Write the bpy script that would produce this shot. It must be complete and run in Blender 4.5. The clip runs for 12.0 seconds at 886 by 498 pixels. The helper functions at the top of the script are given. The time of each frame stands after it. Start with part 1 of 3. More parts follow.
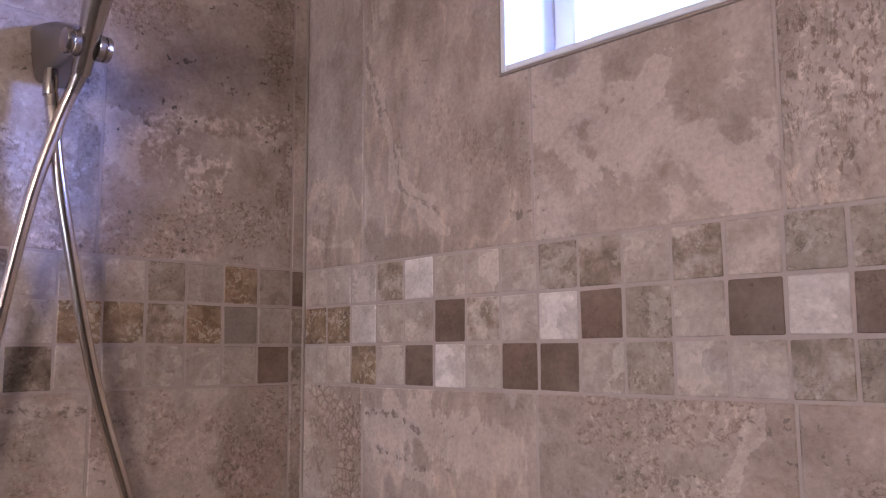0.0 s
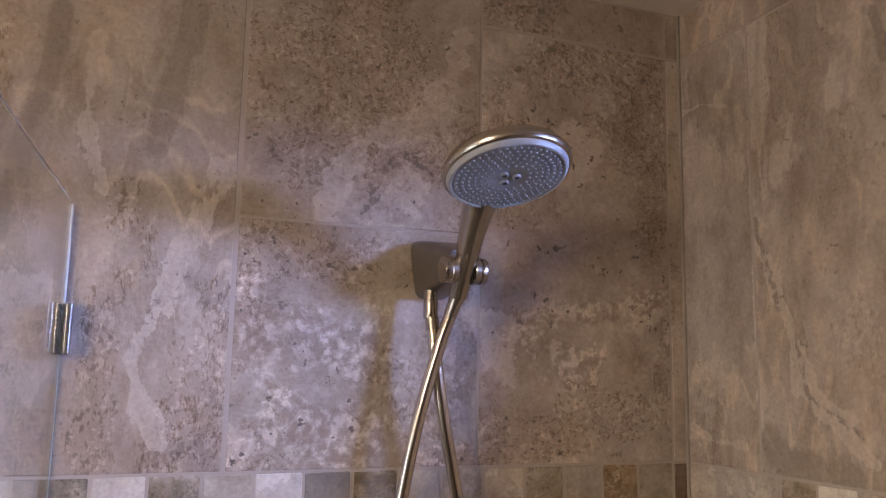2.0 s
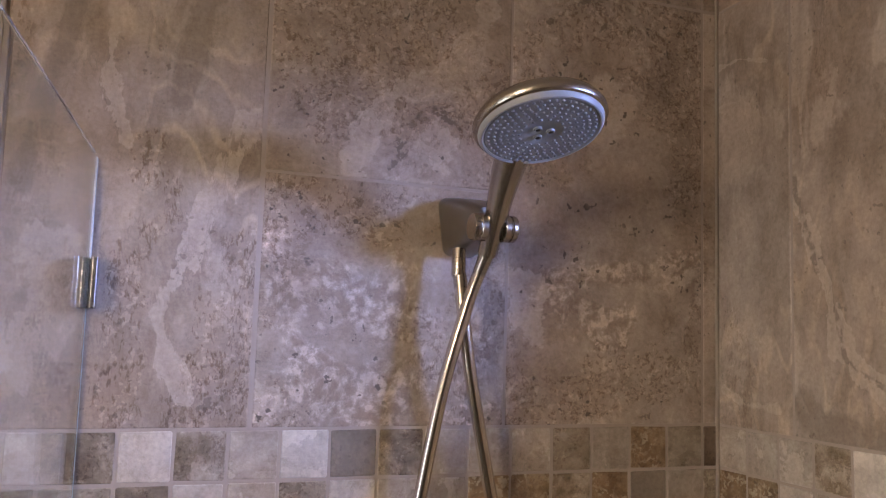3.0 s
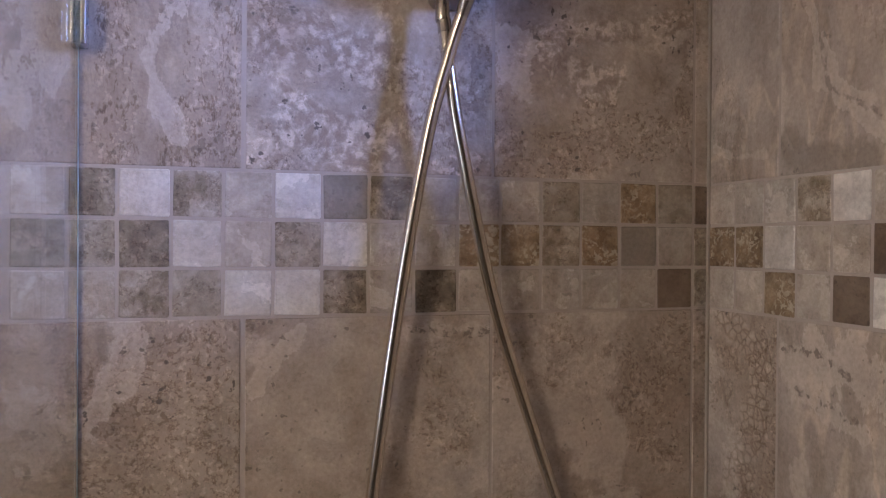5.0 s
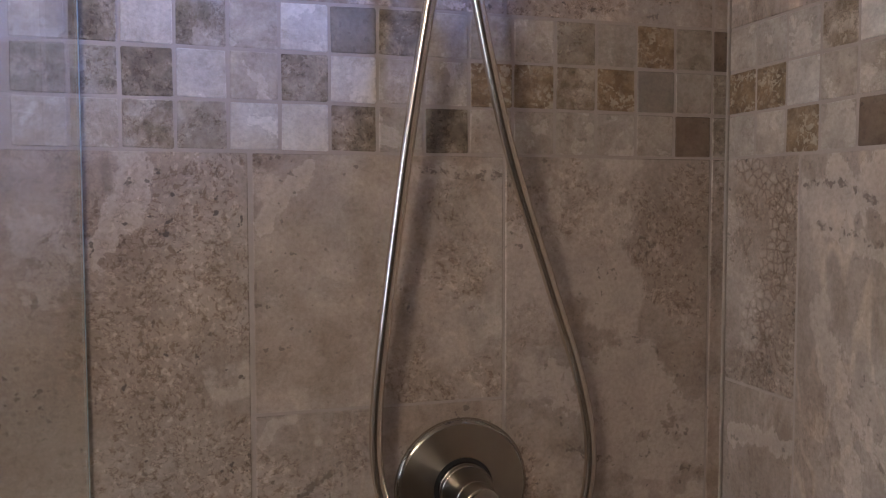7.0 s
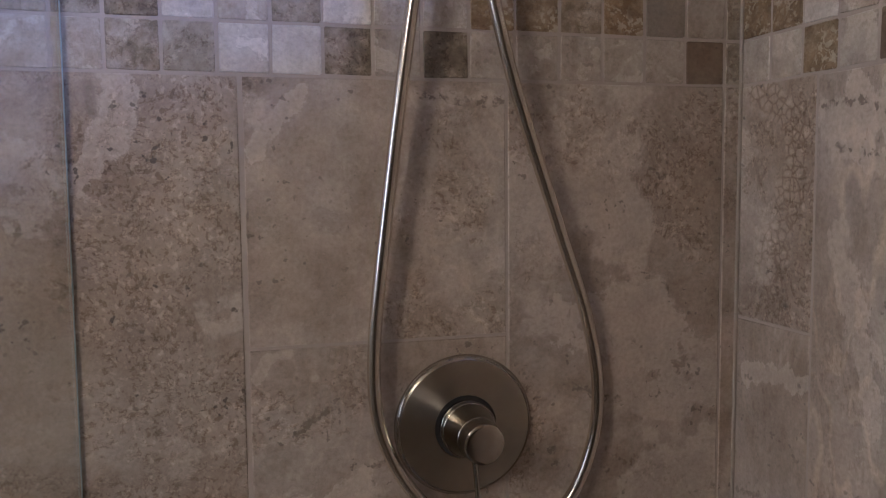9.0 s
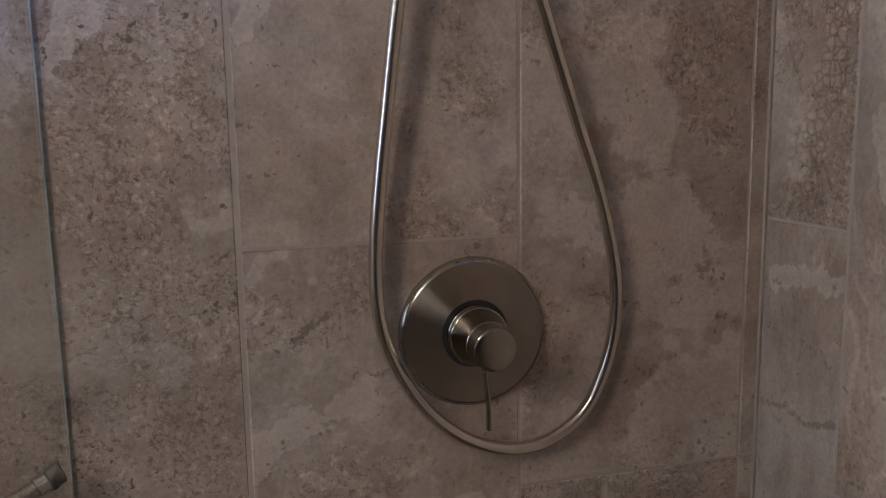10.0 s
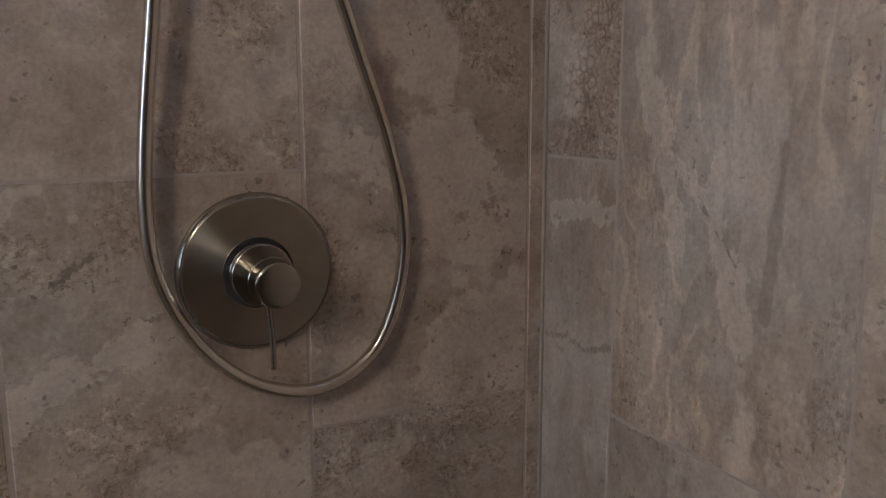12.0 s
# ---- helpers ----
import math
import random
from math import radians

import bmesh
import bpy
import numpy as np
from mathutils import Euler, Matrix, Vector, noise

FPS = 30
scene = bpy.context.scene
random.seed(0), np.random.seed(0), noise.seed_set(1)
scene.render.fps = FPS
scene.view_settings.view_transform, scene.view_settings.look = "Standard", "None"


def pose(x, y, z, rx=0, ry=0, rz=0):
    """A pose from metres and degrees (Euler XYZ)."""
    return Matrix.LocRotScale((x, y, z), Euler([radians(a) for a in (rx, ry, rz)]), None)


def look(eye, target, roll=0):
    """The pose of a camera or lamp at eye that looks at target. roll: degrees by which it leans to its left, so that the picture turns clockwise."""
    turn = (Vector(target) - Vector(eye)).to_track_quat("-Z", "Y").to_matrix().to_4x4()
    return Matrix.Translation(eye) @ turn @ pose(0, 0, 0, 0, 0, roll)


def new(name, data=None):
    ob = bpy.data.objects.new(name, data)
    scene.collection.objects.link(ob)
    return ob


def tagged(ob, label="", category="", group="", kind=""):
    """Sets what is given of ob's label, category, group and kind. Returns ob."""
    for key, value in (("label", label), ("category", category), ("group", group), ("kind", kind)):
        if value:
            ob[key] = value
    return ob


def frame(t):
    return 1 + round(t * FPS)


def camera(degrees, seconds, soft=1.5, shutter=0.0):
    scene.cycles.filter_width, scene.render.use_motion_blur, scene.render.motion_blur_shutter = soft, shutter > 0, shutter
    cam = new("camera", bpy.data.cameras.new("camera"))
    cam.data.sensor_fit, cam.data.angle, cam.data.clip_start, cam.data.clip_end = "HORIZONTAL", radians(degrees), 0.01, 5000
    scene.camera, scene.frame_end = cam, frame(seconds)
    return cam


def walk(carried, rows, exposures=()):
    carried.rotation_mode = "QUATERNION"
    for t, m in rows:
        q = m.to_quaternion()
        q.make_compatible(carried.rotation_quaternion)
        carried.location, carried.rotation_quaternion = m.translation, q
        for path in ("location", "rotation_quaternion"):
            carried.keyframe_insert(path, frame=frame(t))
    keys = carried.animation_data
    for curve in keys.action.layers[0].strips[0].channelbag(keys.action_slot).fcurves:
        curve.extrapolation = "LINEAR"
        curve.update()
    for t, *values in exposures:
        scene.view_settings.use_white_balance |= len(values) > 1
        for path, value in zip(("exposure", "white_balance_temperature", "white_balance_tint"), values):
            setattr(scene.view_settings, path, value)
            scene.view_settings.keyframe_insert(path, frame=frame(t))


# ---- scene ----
cam = camera(56.5, 12.0, soft=1.15)
PATH = [
    (0, (-0.741, -1.046, 1.605), (0.659, 0.36, 1.854), -0.3),
    (0.5, (-0.75, -1.021, 1.643), (0.408, 0.585, 1.926), 1.1),
    (1, (-0.731, -1.004, 1.685), (0.197, 0.739, 2.006), 1.3),
    (1.5, (-0.735, -0.985, 1.776), (0.07, 0.82, 2.08), 1.1),
    (2, (-0.743, -0.968, 1.846), (-0.032, 0.877, 2.142), 1.1),
    (2.5, (-0.757, -0.945, 1.871), (-0.09, 0.924, 2.12), 1.6),
    (2.7, (-0.754, -0.943, 1.863), (-0.081, 0.927, 2.095), 1.8),
    (4.3, (-0.694, -0.977, 1.725), (-0.072, 0.924, 1.778), 0.7),
    (4.5, (-0.691, -0.977, 1.702), (-0.073, 0.925, 1.737), 0.6),
    (5, (-0.692, -0.979, 1.649), (-0.094, 0.929, 1.632), 0.4),
    (5.5, (-0.702, -0.981, 1.606), (-0.102, 0.926, 1.557), -0.1),
    (6, (-0.679, -0.981, 1.567), (-0.106, 0.934, 1.49), -0.4),
    (6.5, (-0.684, -0.97, 1.526), (-0.116, 0.945, 1.422), -0.1),
    (8.5, (-0.681, -0.949, 1.479), (-0.124, 0.967, 1.341), -0.2),
    (9, (-0.656, -0.933, 1.445), (-0.128, 0.988, 1.276), -0.5),
    (9.5, (-0.649, -0.903, 1.412), (-0.119, 1.011, 1.182), -0.9),
    (10, (-0.639, -0.867, 1.387), (-0.132, 1.042, 1.076), -0.9),
    (10.5, (-0.641, -0.833, 1.367), (-0.12, 1.064, 1.003), -0.8),
    (11, (-0.633, -0.81, 1.348), (-0.093, 1.069, 0.927), -0.7),
    (11.5, (-0.631, -0.817, 1.337), (0.014, 1.028, 0.915), -0.5),
    (12, (-0.605, -0.867, 1.331), (0.314, 0.874, 0.976), -0.2),
]
EXPOSURES = [(0.0, 0.26, 5100, 26), (0.8, 0.14, 5650, 16), (1.6, 0.02, 5950, 10), (2.6, -0.04, 6000, 9), (4.5, -0.18, 5500, 10), (6.5, -0.23, 5200, 11), (9.0, -0.27, 5000, 10), (10.5, -0.31, 4850, 7), (12.0, -0.33, 4850, 5)]
walk(cam, [(t, look(eye, target, roll)) for t, eye, target, roll in PATH], EXPOSURES)

# ---------------------------------------------------------------- light
WINDOW_Y, WINDOW_Z = (-0.90, -0.406), (1.944, 2.175)
CEILING = 2.38
world = bpy.data.worlds.new("sky")
scene.world = world
world.use_nodes = True
sky = world.node_tree.nodes.new("ShaderNodeTexSky")
sky.sky_type, sky.sun_disc = "NISHITA", False
sky.sun_elevation, sky.sun_rotation = radians(50), radians(90)
world.node_tree.links.new(sky.outputs[0], world.node_tree.nodes["Background"].inputs[0])
world.node_tree.nodes["Background"].inputs[1].default_value = 0.12


def area_lamp(name, place, target, sx, sy, watts, colour):
    data = bpy.data.lights.new(name, "AREA")
    data.shape, data.size, data.size_y, data.energy, data.color = "RECTANGLE", sx, sy, watts, colour
    ob = new(name, data)
    ob.matrix_world = look(place, target)
    return ob


# bright sky seen through the window, and the bathroom's light from beyond the glass
area_lamp("window_daylight", (1.40, -1.66, 2.47), (-0.5, 0, 1.84), 1.0, 0.80, 252.0, (0.36, 0.47, 1.0))
area_lamp("room_light", (-2.45, -0.75, 1.55), (0, -0.55, 1.35), 0.7, 0.7, 5.2, (1.0, 0.98, 0.96))
# unseen lamp added for the warm light on the upper walls; place assumed
bulb = bpy.data.lights.new("unseen_warm_lamp", "POINT")
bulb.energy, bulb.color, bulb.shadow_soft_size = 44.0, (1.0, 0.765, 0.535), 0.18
new("unseen_warm_lamp", bulb).location = (-1.85, -1.40, 2.19)


# ---------------------------------------------------------------- materials
def material(name):
    m = bpy.data.materials.new(name)
    m.use_nodes = True
    return m, m.node_tree.nodes, m.node_tree.links, m.node_tree.nodes["Principled BSDF"]


def ramp(nodes, stops):
    r = nodes.new("ShaderNodeValToRGB")
    while len(r.color_ramp.elements) < len(stops):
        r.color_ramp.elements.new(0.5)
    for e, (at, c) in zip(r.color_ramp.elements, stops):
        e.position = at
        e.color = (c, c, c, 1) if isinstance(c, (int, float)) else (*c, 1)
    return r


def mix(nodes, links, fac, a, b, kind="MIX"):
    m = nodes.new("ShaderNodeMix")
    m.data_type, m.blend_type = "RGBA", kind
    for socket, v in ((m.inputs[0], fac), (m.inputs[6], a), (m.inputs[7], b)):
        if isinstance(v, (int, float)):
            socket.default_value = v
        elif isinstance(v, tuple):
            socket.default_value = (*v, 1)
        else:
            links.new(v, socket)
    return m.outputs[2]


def noise_node(nodes, links, vec, scale, detail=6.0, rough=0.6, distort=0.0):
    n = nodes.new("ShaderNodeTexNoise")
    n.inputs["Scale"].default_value, n.inputs["Detail"].default_value = scale, detail
    n.inputs["Roughness"].default_value, n.inputs["Distortion"].default_value = rough, distort
    links.new(vec, n.inputs["Vector"])
    return n.outputs[0]


def math_node(nodes, links, op, a, b):
    n = nodes.new("ShaderNodeMath")
    n.operation = op
    for s, v in zip(n.inputs, (a, b)):
        if isinstance(v, (int, float)):
            s.default_value = v
        else:
            links.new(v, s)
    return n.outputs[0]


def marks(nodes, links, segments, side):
    """How near a point of the wall lies to short strokes: 1 on their line, 0.5 at their half width, 0 at twice that."""
    geo = nodes.new("ShaderNodeNewGeometry")
    flat = nodes.new("ShaderNodeVectorMath")
    flat.operation = "MULTIPLY"
    flat.inputs[1].default_value = (1, 0, 1) if side == "A" else (0, 1, 1)
    links.new(geo.outputs["Position"], flat.inputs[0])
    nearest = None
    for u0, z0, u1, z1, width in segments:
        a, b = ((Vector((-u0, 0, z0)), Vector((-u1, 0, z1))) if side == "A" else (Vector((0, -u0, z0)), Vector((0, -u1, z1))))
        pa = nodes.new("ShaderNodeVectorMath")
        pa.operation = "SUBTRACT"
        pa.inputs[1].default_value = a
        links.new(flat.outputs[0], pa.inputs[0])
        dot = nodes.new("ShaderNodeVectorMath")
        dot.operation = "DOT_PRODUCT"
        dot.inputs[1].default_value = (b - a) / (b - a).length_squared
        links.new(pa.outputs[0], dot.inputs[0])
        h = nodes.new("ShaderNodeClamp")
        links.new(dot.outputs["Value"], h.inputs[0])
        back = nodes.new("ShaderNodeVectorMath")
        back.operation = "SCALE"
        back.inputs[0].default_value = b - a
        links.new(h.outputs[0], back.inputs["Scale"])
        gap = nodes.new("ShaderNodeVectorMath")
        gap.operation = "DISTANCE"
        links.new(pa.outputs[0], gap.inputs[0])
        links.new(back.outputs[0], gap.inputs[1])
        near = math_node(nodes, links, "DIVIDE", gap.outputs["Value"], 2 * width)
        nearest = near if nearest is None else math_node(nodes, links, "MINIMUM", nearest, near)
    n = math_node(nodes, links, "SUBTRACT", 1.0, nearest)
    n.node.use_clamp = True
    return n


def travertine(name, dark, mid, light, cloud=5.0, cover=0.35, crumb=0.8, zone_at=0.55, veins=0.3, pits=0.6, banding=0.3, stretch=(1, 1, 1), turn=0.0,
               spread=0.16, grit=1.0, cream=0.0, fleck=1.0, gloss=0.46, side="", strokes=None):
    """Glazed travertine-look tile: soft clouds, pale drifts with a frilled edge, crumbly zones of dark specks and light chips, contour bands, seams and pits;
    strokes add the marks that a certain tile has. Each tile is cut from another place of the stone. fleck: size of its smallest features."""
    m, nodes, links, bsdf = material(name)
    strokes = strokes or {}
    coord, info = nodes.new("ShaderNodeTexCoord"), nodes.new("ShaderNodeObjectInfo")
    shift = nodes.new("ShaderNodeVectorMath")
    shift.operation = "MULTIPLY_ADD"
    links.new(info.outputs["Random"], shift.inputs[0])
    shift.inputs[1].default_value = (37.0, 19.0, 53.0)
    links.new(coord.outputs["Object"], shift.inputs[2])
    place = nodes.new("ShaderNodeMapping")
    place.inputs["Scale"].default_value = stretch
    place.inputs["Rotation"].default_value = (0, turn, 0)
    links.new(shift.outputs[0], place.inputs["Vector"])
    vec, raw = place.outputs[0], shift.outputs[0]

    def ramped(value, stops):
        r = ramp(nodes, stops)
        links.new(value, r.inputs[0])
        return r.outputs[0]

    def calc(op, a, b=0.0):
        return math_node(nodes, links, op, a, b)

    def times(a, b):
        return calc("MULTIPLY", a, b)

    def bend(source, scale, amount, detail):
        warp = nodes.new("ShaderNodeTexNoise")
        warp.inputs["Scale"].default_value, warp.inputs["Detail"].default_value = scale, detail
        links.new(source, warp.inputs["Vector"])
        bent = nodes.new("ShaderNodeVectorMath")
        bent.operation = "MULTIPLY_ADD"
        links.new(warp.outputs[1], bent.inputs[0])
        bent.inputs[1].default_value = (amount, amount, amount)
        links.new(source, bent.inputs[2])
        return bent.outputs[0]

    def fbm(source, scale, detail, rough):
        return noise_node(nodes, links, source, scale, detail, rough)

    def ridge(value, at, core, width):
        return ramped(calc("ABSOLUTE", calc("SUBTRACT", value, at)), [(0.0, 1.0), (core, 1.0), (width, 0.0)])

    def drawn(kind, fray, by):
        """A field round zero that is above it inside the tile's own strokes, or None."""
        if not strokes.get(kind):
            return None
        near = marks(nodes, links, strokes[kind], side)
        field = calc("ADD", times(calc("SUBTRACT", near, 0.5), 0.30), times(calc("SUBTRACT", fray, 0.5), by))
        return calc("MINIMUM", field, calc("SUBTRACT", near, 0.10))

    b = bend(bend(vec, 7.0, 0.05, 3), 38.0 * fleck, 0.010 / fleck, 3)
    frill = fbm(b, 17 * fleck, 9, 0.66)
    small = fbm(b, 80 * fleck, 5, 0.62)
    fine = fbm(raw, 190, 4, 0.65)
    base = ramped(fbm(b, cloud, 10, 0.60), [(0.5 - spread, dark), (0.5, mid), (0.5 + spread, light)])

    def toned(mask, by):
        return mix(nodes, links, mask, base, mix(nodes, links, 1.0, base, by, "MULTIPLY"))

    # slow drift between greyer and redder stone, then mottling
    base = toned(1.0, ramped(fbm(raw, 3.2, 3, 0.5), [(0.34, (0.98, 1.0, 1.025)), (0.66, (1.03, 1.0, 0.96))]))
    base = toned(grit, ramped(frill, [(0.30, (0.70, 0.675, 0.645)), (0.48, (1, 1, 1)), (0.70, (1.22, 1.23, 1.245))]))
    # contour bands, as in cut onyx
    flow = fbm(b, cloud * 0.6, 4, 0.5)
    wave = ramped(calc("SINE", times(flow, 120.0)), [(0.0, 0.0), (0.55, 0.0), (1.0, 1.0)])
    here = ramped(fbm(raw, cloud * 0.8, 3, 0.5), [(0.47, 0.0), (0.60, 1.0)])
    base = toned(times(times(wave, here), banding), (1.34, 1.315, 1.25))
    # crumbly zones: dark specks, squiggles, light chips
    zone_field = calc("SUBTRACT", fbm(b, cloud * 0.8, 9, 0.6), zone_at)
    own = drawn("crumb", frill, 0.9)
    if own is not None:
        zone_field = calc("MAXIMUM", zone_field, own)
    zone = times(ramped(calc("ADD", zone_field, 0.5), [(0.475, 0.0), (0.53, 1.0)]), crumb)
    loose = calc("MAXIMUM", zone, 0.16 * grit)
    base = toned(zone, (0.915, 0.895, 0.875))
    specks = ramped(fbm(b, 165 * fleck, 4, 0.6), [(0.39, 1.0), (0.455, 0.0)])
    base = toned(times(specks, loose), (0.60, 0.545, 0.49))
    worm = times(ridge(small, 0.5, 0.012, 0.045), ramped(fbm(raw, 45 * fleck, 2, 0.5), [(0.49, 0.0), (0.56, 1.0)]))
    base = toned(times(worm, times(loose, 0.9)), (0.62, 0.575, 0.53))
    chips = ramped(fbm(bend(raw, 70, 0.006, 2), 125 * fleck, 3, 0.55), [(0.56, 0.0), (0.615, 1.0)])
    base = toned(times(chips, loose), (1.36, 1.375, 1.39))
    # larger pale flakes with brown between them
    own = drawn("flake", frill, 0.9)
    if own is not None:
        there = ramped(calc("ADD", own, 0.5), [(0.45, 0.0), (0.54, 1.0)])
        base = toned(times(there, ramped(small, [(0.43, 1.0), (0.50, 0.0)])), (0.74, 0.70, 0.665))
        base = toned(times(there, ramped(small, [(0.515, 0.0), (0.58, 1.0)])), (1.40, 1.42, 1.45))
    # rounded pebbles with brown rims
    if strokes.get("pebble"):
        there = ramped(calc("ADD", drawn("pebble", frill, 1.1), 0.5), [(0.47, 0.0), (0.52, 1.0)])
        cells = nodes.new("ShaderNodeTexVoronoi")
        cells.feature = "DISTANCE_TO_EDGE"
        cells.inputs["Scale"].default_value = 82.0
        links.new(bend(raw, 60, 0.008, 2), cells.inputs["Vector"])
        base = toned(times(there, ramped(cells.outputs["Distance"], [(0.04, 1.0), (0.13, 0.0)])), (0.70, 0.65, 0.60))
        base = toned(times(there, ramped(cells.outputs["Distance"], [(0.16, 0.0), (0.34, 1.0)])), (1.18, 1.19, 1.19))
    # pale smooth drifts: crisp on the outside, fading inwards, with a broken brown rim
    drift = calc("SUBTRACT", fbm(b, cloud * 0.55, 10, 0.60), 0.5 + (0.5 - cover) * 0.40)
    own = drawn("pale", frill, 1.0)
    if own is not None:
        drift = calc("MAXIMUM", drift, own)
    lifted = calc("ADD", drift, 0.5)
    crisp = ramped(lifted, [(0.492, 0.0), (0.512, 0.95), (0.57, 0.80), (0.66, 0.50)])
    soft = ramped(lifted, [(0.43, 0.0), (0.58, 0.85)])
    pale = mix(nodes, links, ramped(fbm(raw, 9, 2, 0.5), [(0.38, 0.25), (0.50, 1.0)]), soft, crisp)
    smooth_pale = mix(nodes, links, 0.42, tuple(c * 1.20 for c in light), toned(1.0, (1.22, 1.235, 1.25)))
    base = mix(nodes, links, times(pale, 0.90), base, smooth_pale)
    broken = ramped(fbm(raw, 22, 4, 0.5), [(0.47, 0.0), (0.56, 1.0)])
    vein = times(times(calc("MAXIMUM", ridge(frill, 0.47, 0.002, 0.014), times(ridge(drift, -0.012, 0.004, 0.020), 0.9)), broken), veins)
    worn = ramped(fbm(raw, 70, 3, 0.6), [(0.42, 0.05), (0.54, 1.0)])
    for kind, fray, by, strength in (("streak", frill, 0.8, 0.48), ("seam", small, 1.6, 0.80), ("crack", small, 0.8, 0.62)):
        own = drawn(kind, fray, by)
        if own is not None:
            edge = [(0.465, 0.0), (0.535, 1.0)] if kind != "seam" else [(0.50, 0.0), (0.56, 1.0)]
            vein = calc("MAXIMUM", vein, times(times(ramped(calc("ADD", own, 0.5), edge), strength), 1.0 if kind == "streak" else worn))
    base = mix(nodes, links, vein, base, tuple(c * 0.50 for c in dark))
    if cream:
        squiggle = ramped(fbm(bend(raw, 60, 0.020, 3), 150, 3, 0.5), [(0.50, 0.0), (0.57, 1.0)])
        base = mix(nodes, links, times(times(squiggle, ramped(fbm(raw, 24, 3, 0.5), [(0.44, 0.15), (0.56, 1.0)])), cream), base, (0.47, 0.40, 0.30))
    # small clustered pits and a dusting of grain
    cluster = ramped(fbm(raw, 9, 4, 0.6), [(0.48, 0.15), (0.56, 1.0)])
    holes = times(ramped(fbm(raw, 100, 2, 0.5), [(0.31, 1.0), (0.35, 0.0)]), times(cluster, pits))
    base = mix(nodes, links, holes, base, tuple(c * 0.34 for c in dark))
    base = toned(1.0, ramped(fine, [(0.30, (0.86, 0.85, 0.84)), (0.5, (1, 1, 1)), (0.70, (1.11, 1.11, 1.12))]))
    tone = nodes.new("ShaderNodeMapRange")
    tone.inputs["To Min"].default_value, tone.inputs["To Max"].default_value = 0.94, 1.06
    links.new(info.outputs["Random"], tone.inputs["Value"])
    base = mix(nodes, links, 1.0, base, tone.outputs[0], "MULTIPLY")
    links.new(base, bsdf.inputs["Base Color"])
    rough = nodes.new("ShaderNodeMapRange")
    rough.inputs["From Min"].default_value, rough.inputs["From Max"].default_value = 0.35, 0.65
    rough.inputs["To Min"].default_value, rough.inputs["To Max"].default_value = gloss + 0.10, gloss - 0.05
    links.new(frill, rough.inputs["Value"])
    links.new(rough.outputs[0], bsdf.inputs["Roughness"])
    bsdf.inputs["Specular IOR Level"].default_value = 0.42
    height = calc("SUBTRACT", calc("ADD", times(fine, 0.35), times(small, 0.5)), calc("ADD", holes, times(vein, 0.6)))
    bump = nodes.new("ShaderNodeBump")
    bump.inputs["Strength"].default_value, bump.inputs["Distance"].default_value = 0.45, 0.0020
    links.new(height, bump.inputs["Height"])
    links.new(bump.outputs[0], bsdf.inputs["Normal"])
    return m


def metal(name, colour, rough, brushed=None, scale=500.0, turned="", even=False):
    """Brushed nickel; brushed names the texture axis along which the lines run, or 'ring' for turned discs."""
    m, nodes, links, bsdf = material(name)
    bsdf.inputs["Metallic"].default_value = 1.0
    if turned:
        tangent = nodes.new("ShaderNodeTangent")
        tangent.direction_type, tangent.axis = "RADIAL", turned
        links.new(tangent.outputs[0], bsdf.inputs["Tangent"])
        bsdf.inputs["Anisotropic"].default_value = 0.93
        bsdf.inputs["Anisotropic Rotation"].default_value = 0.25
    coord = nodes.new("ShaderNodeTexCoord")
    place = nodes.new("ShaderNodeMapping")
    place.inputs["Scale"].default_value = {None: (1, 1, 1), "x": (0.02, 1, 1), "y": (1, 0.02, 1), "z": (1, 1, 0.02)}[brushed]
    links.new(coord.outputs["Object"], place.inputs["Vector"])
    grain = noise_node(nodes, links, place.outputs[0], scale, 3, 0.6)
    smear = noise_node(nodes, links, coord.outputs["Object"], 25, 4, 0.6)
    tint = ramp(nodes, [(0.3, tuple(c * 0.86 for c in colour)), (0.7, colour)])
    links.new(smear, tint.inputs[0])
    links.new(tint.outputs[0], bsdf.inputs["Base Color"])
    rr = nodes.new("ShaderNodeMapRange")
    rr.inputs["To Min"].default_value, rr.inputs["To Max"].default_value = (rough, rough) if turned or even else (rough * 0.75, rough * 1.25)
    links.new(grain, rr.inputs["Value"])
    links.new(rr.outputs[0], bsdf.inputs["Roughness"])
    bump = nodes.new("ShaderNodeBump")
    bump.inputs["Strength"].default_value, bump.inputs["Distance"].default_value = (0.0 if turned or even else 0.03), 0.0001
    links.new(grain, bump.inputs["Height"])
    links.new(bump.outputs[0], bsdf.inputs["Normal"])
    return m


def plain(name, colour, rough, grain=0.06, scale=30.0, bump_depth=0.0006):
    m, nodes, links, bsdf = material(name)
    coord = nodes.new("ShaderNodeTexCoord")
    n = noise_node(nodes, links, coord.outputs["Object"], scale, 6, 0.65)
    n2 = noise_node(nodes, links, coord.outputs["Object"], scale * 0.12, 3, 0.5)
    r = ramp(nodes, [(0.3, tuple(c * (1 - grain) for c in colour)), (0.7, tuple(min(1, c * (1 + grain)) for c in colour))])
    links.new(math_node(nodes, links, "MULTIPLY", math_node(nodes, links, "ADD", n, n2), 0.5), r.inputs[0])
    links.new(r.outputs[0], bsdf.inputs["Base Color"])
    bsdf.inputs["Roughness"].default_value = rough
    bump = nodes.new("ShaderNodeBump")
    bump.inputs["Strength"].default_value, bump.inputs["Distance"].default_value = 0.3, bump_depth
    links.new(n, bump.inputs["Height"])
    links.new(bump.outputs[0], bsdf.inputs["Normal"])
    return m


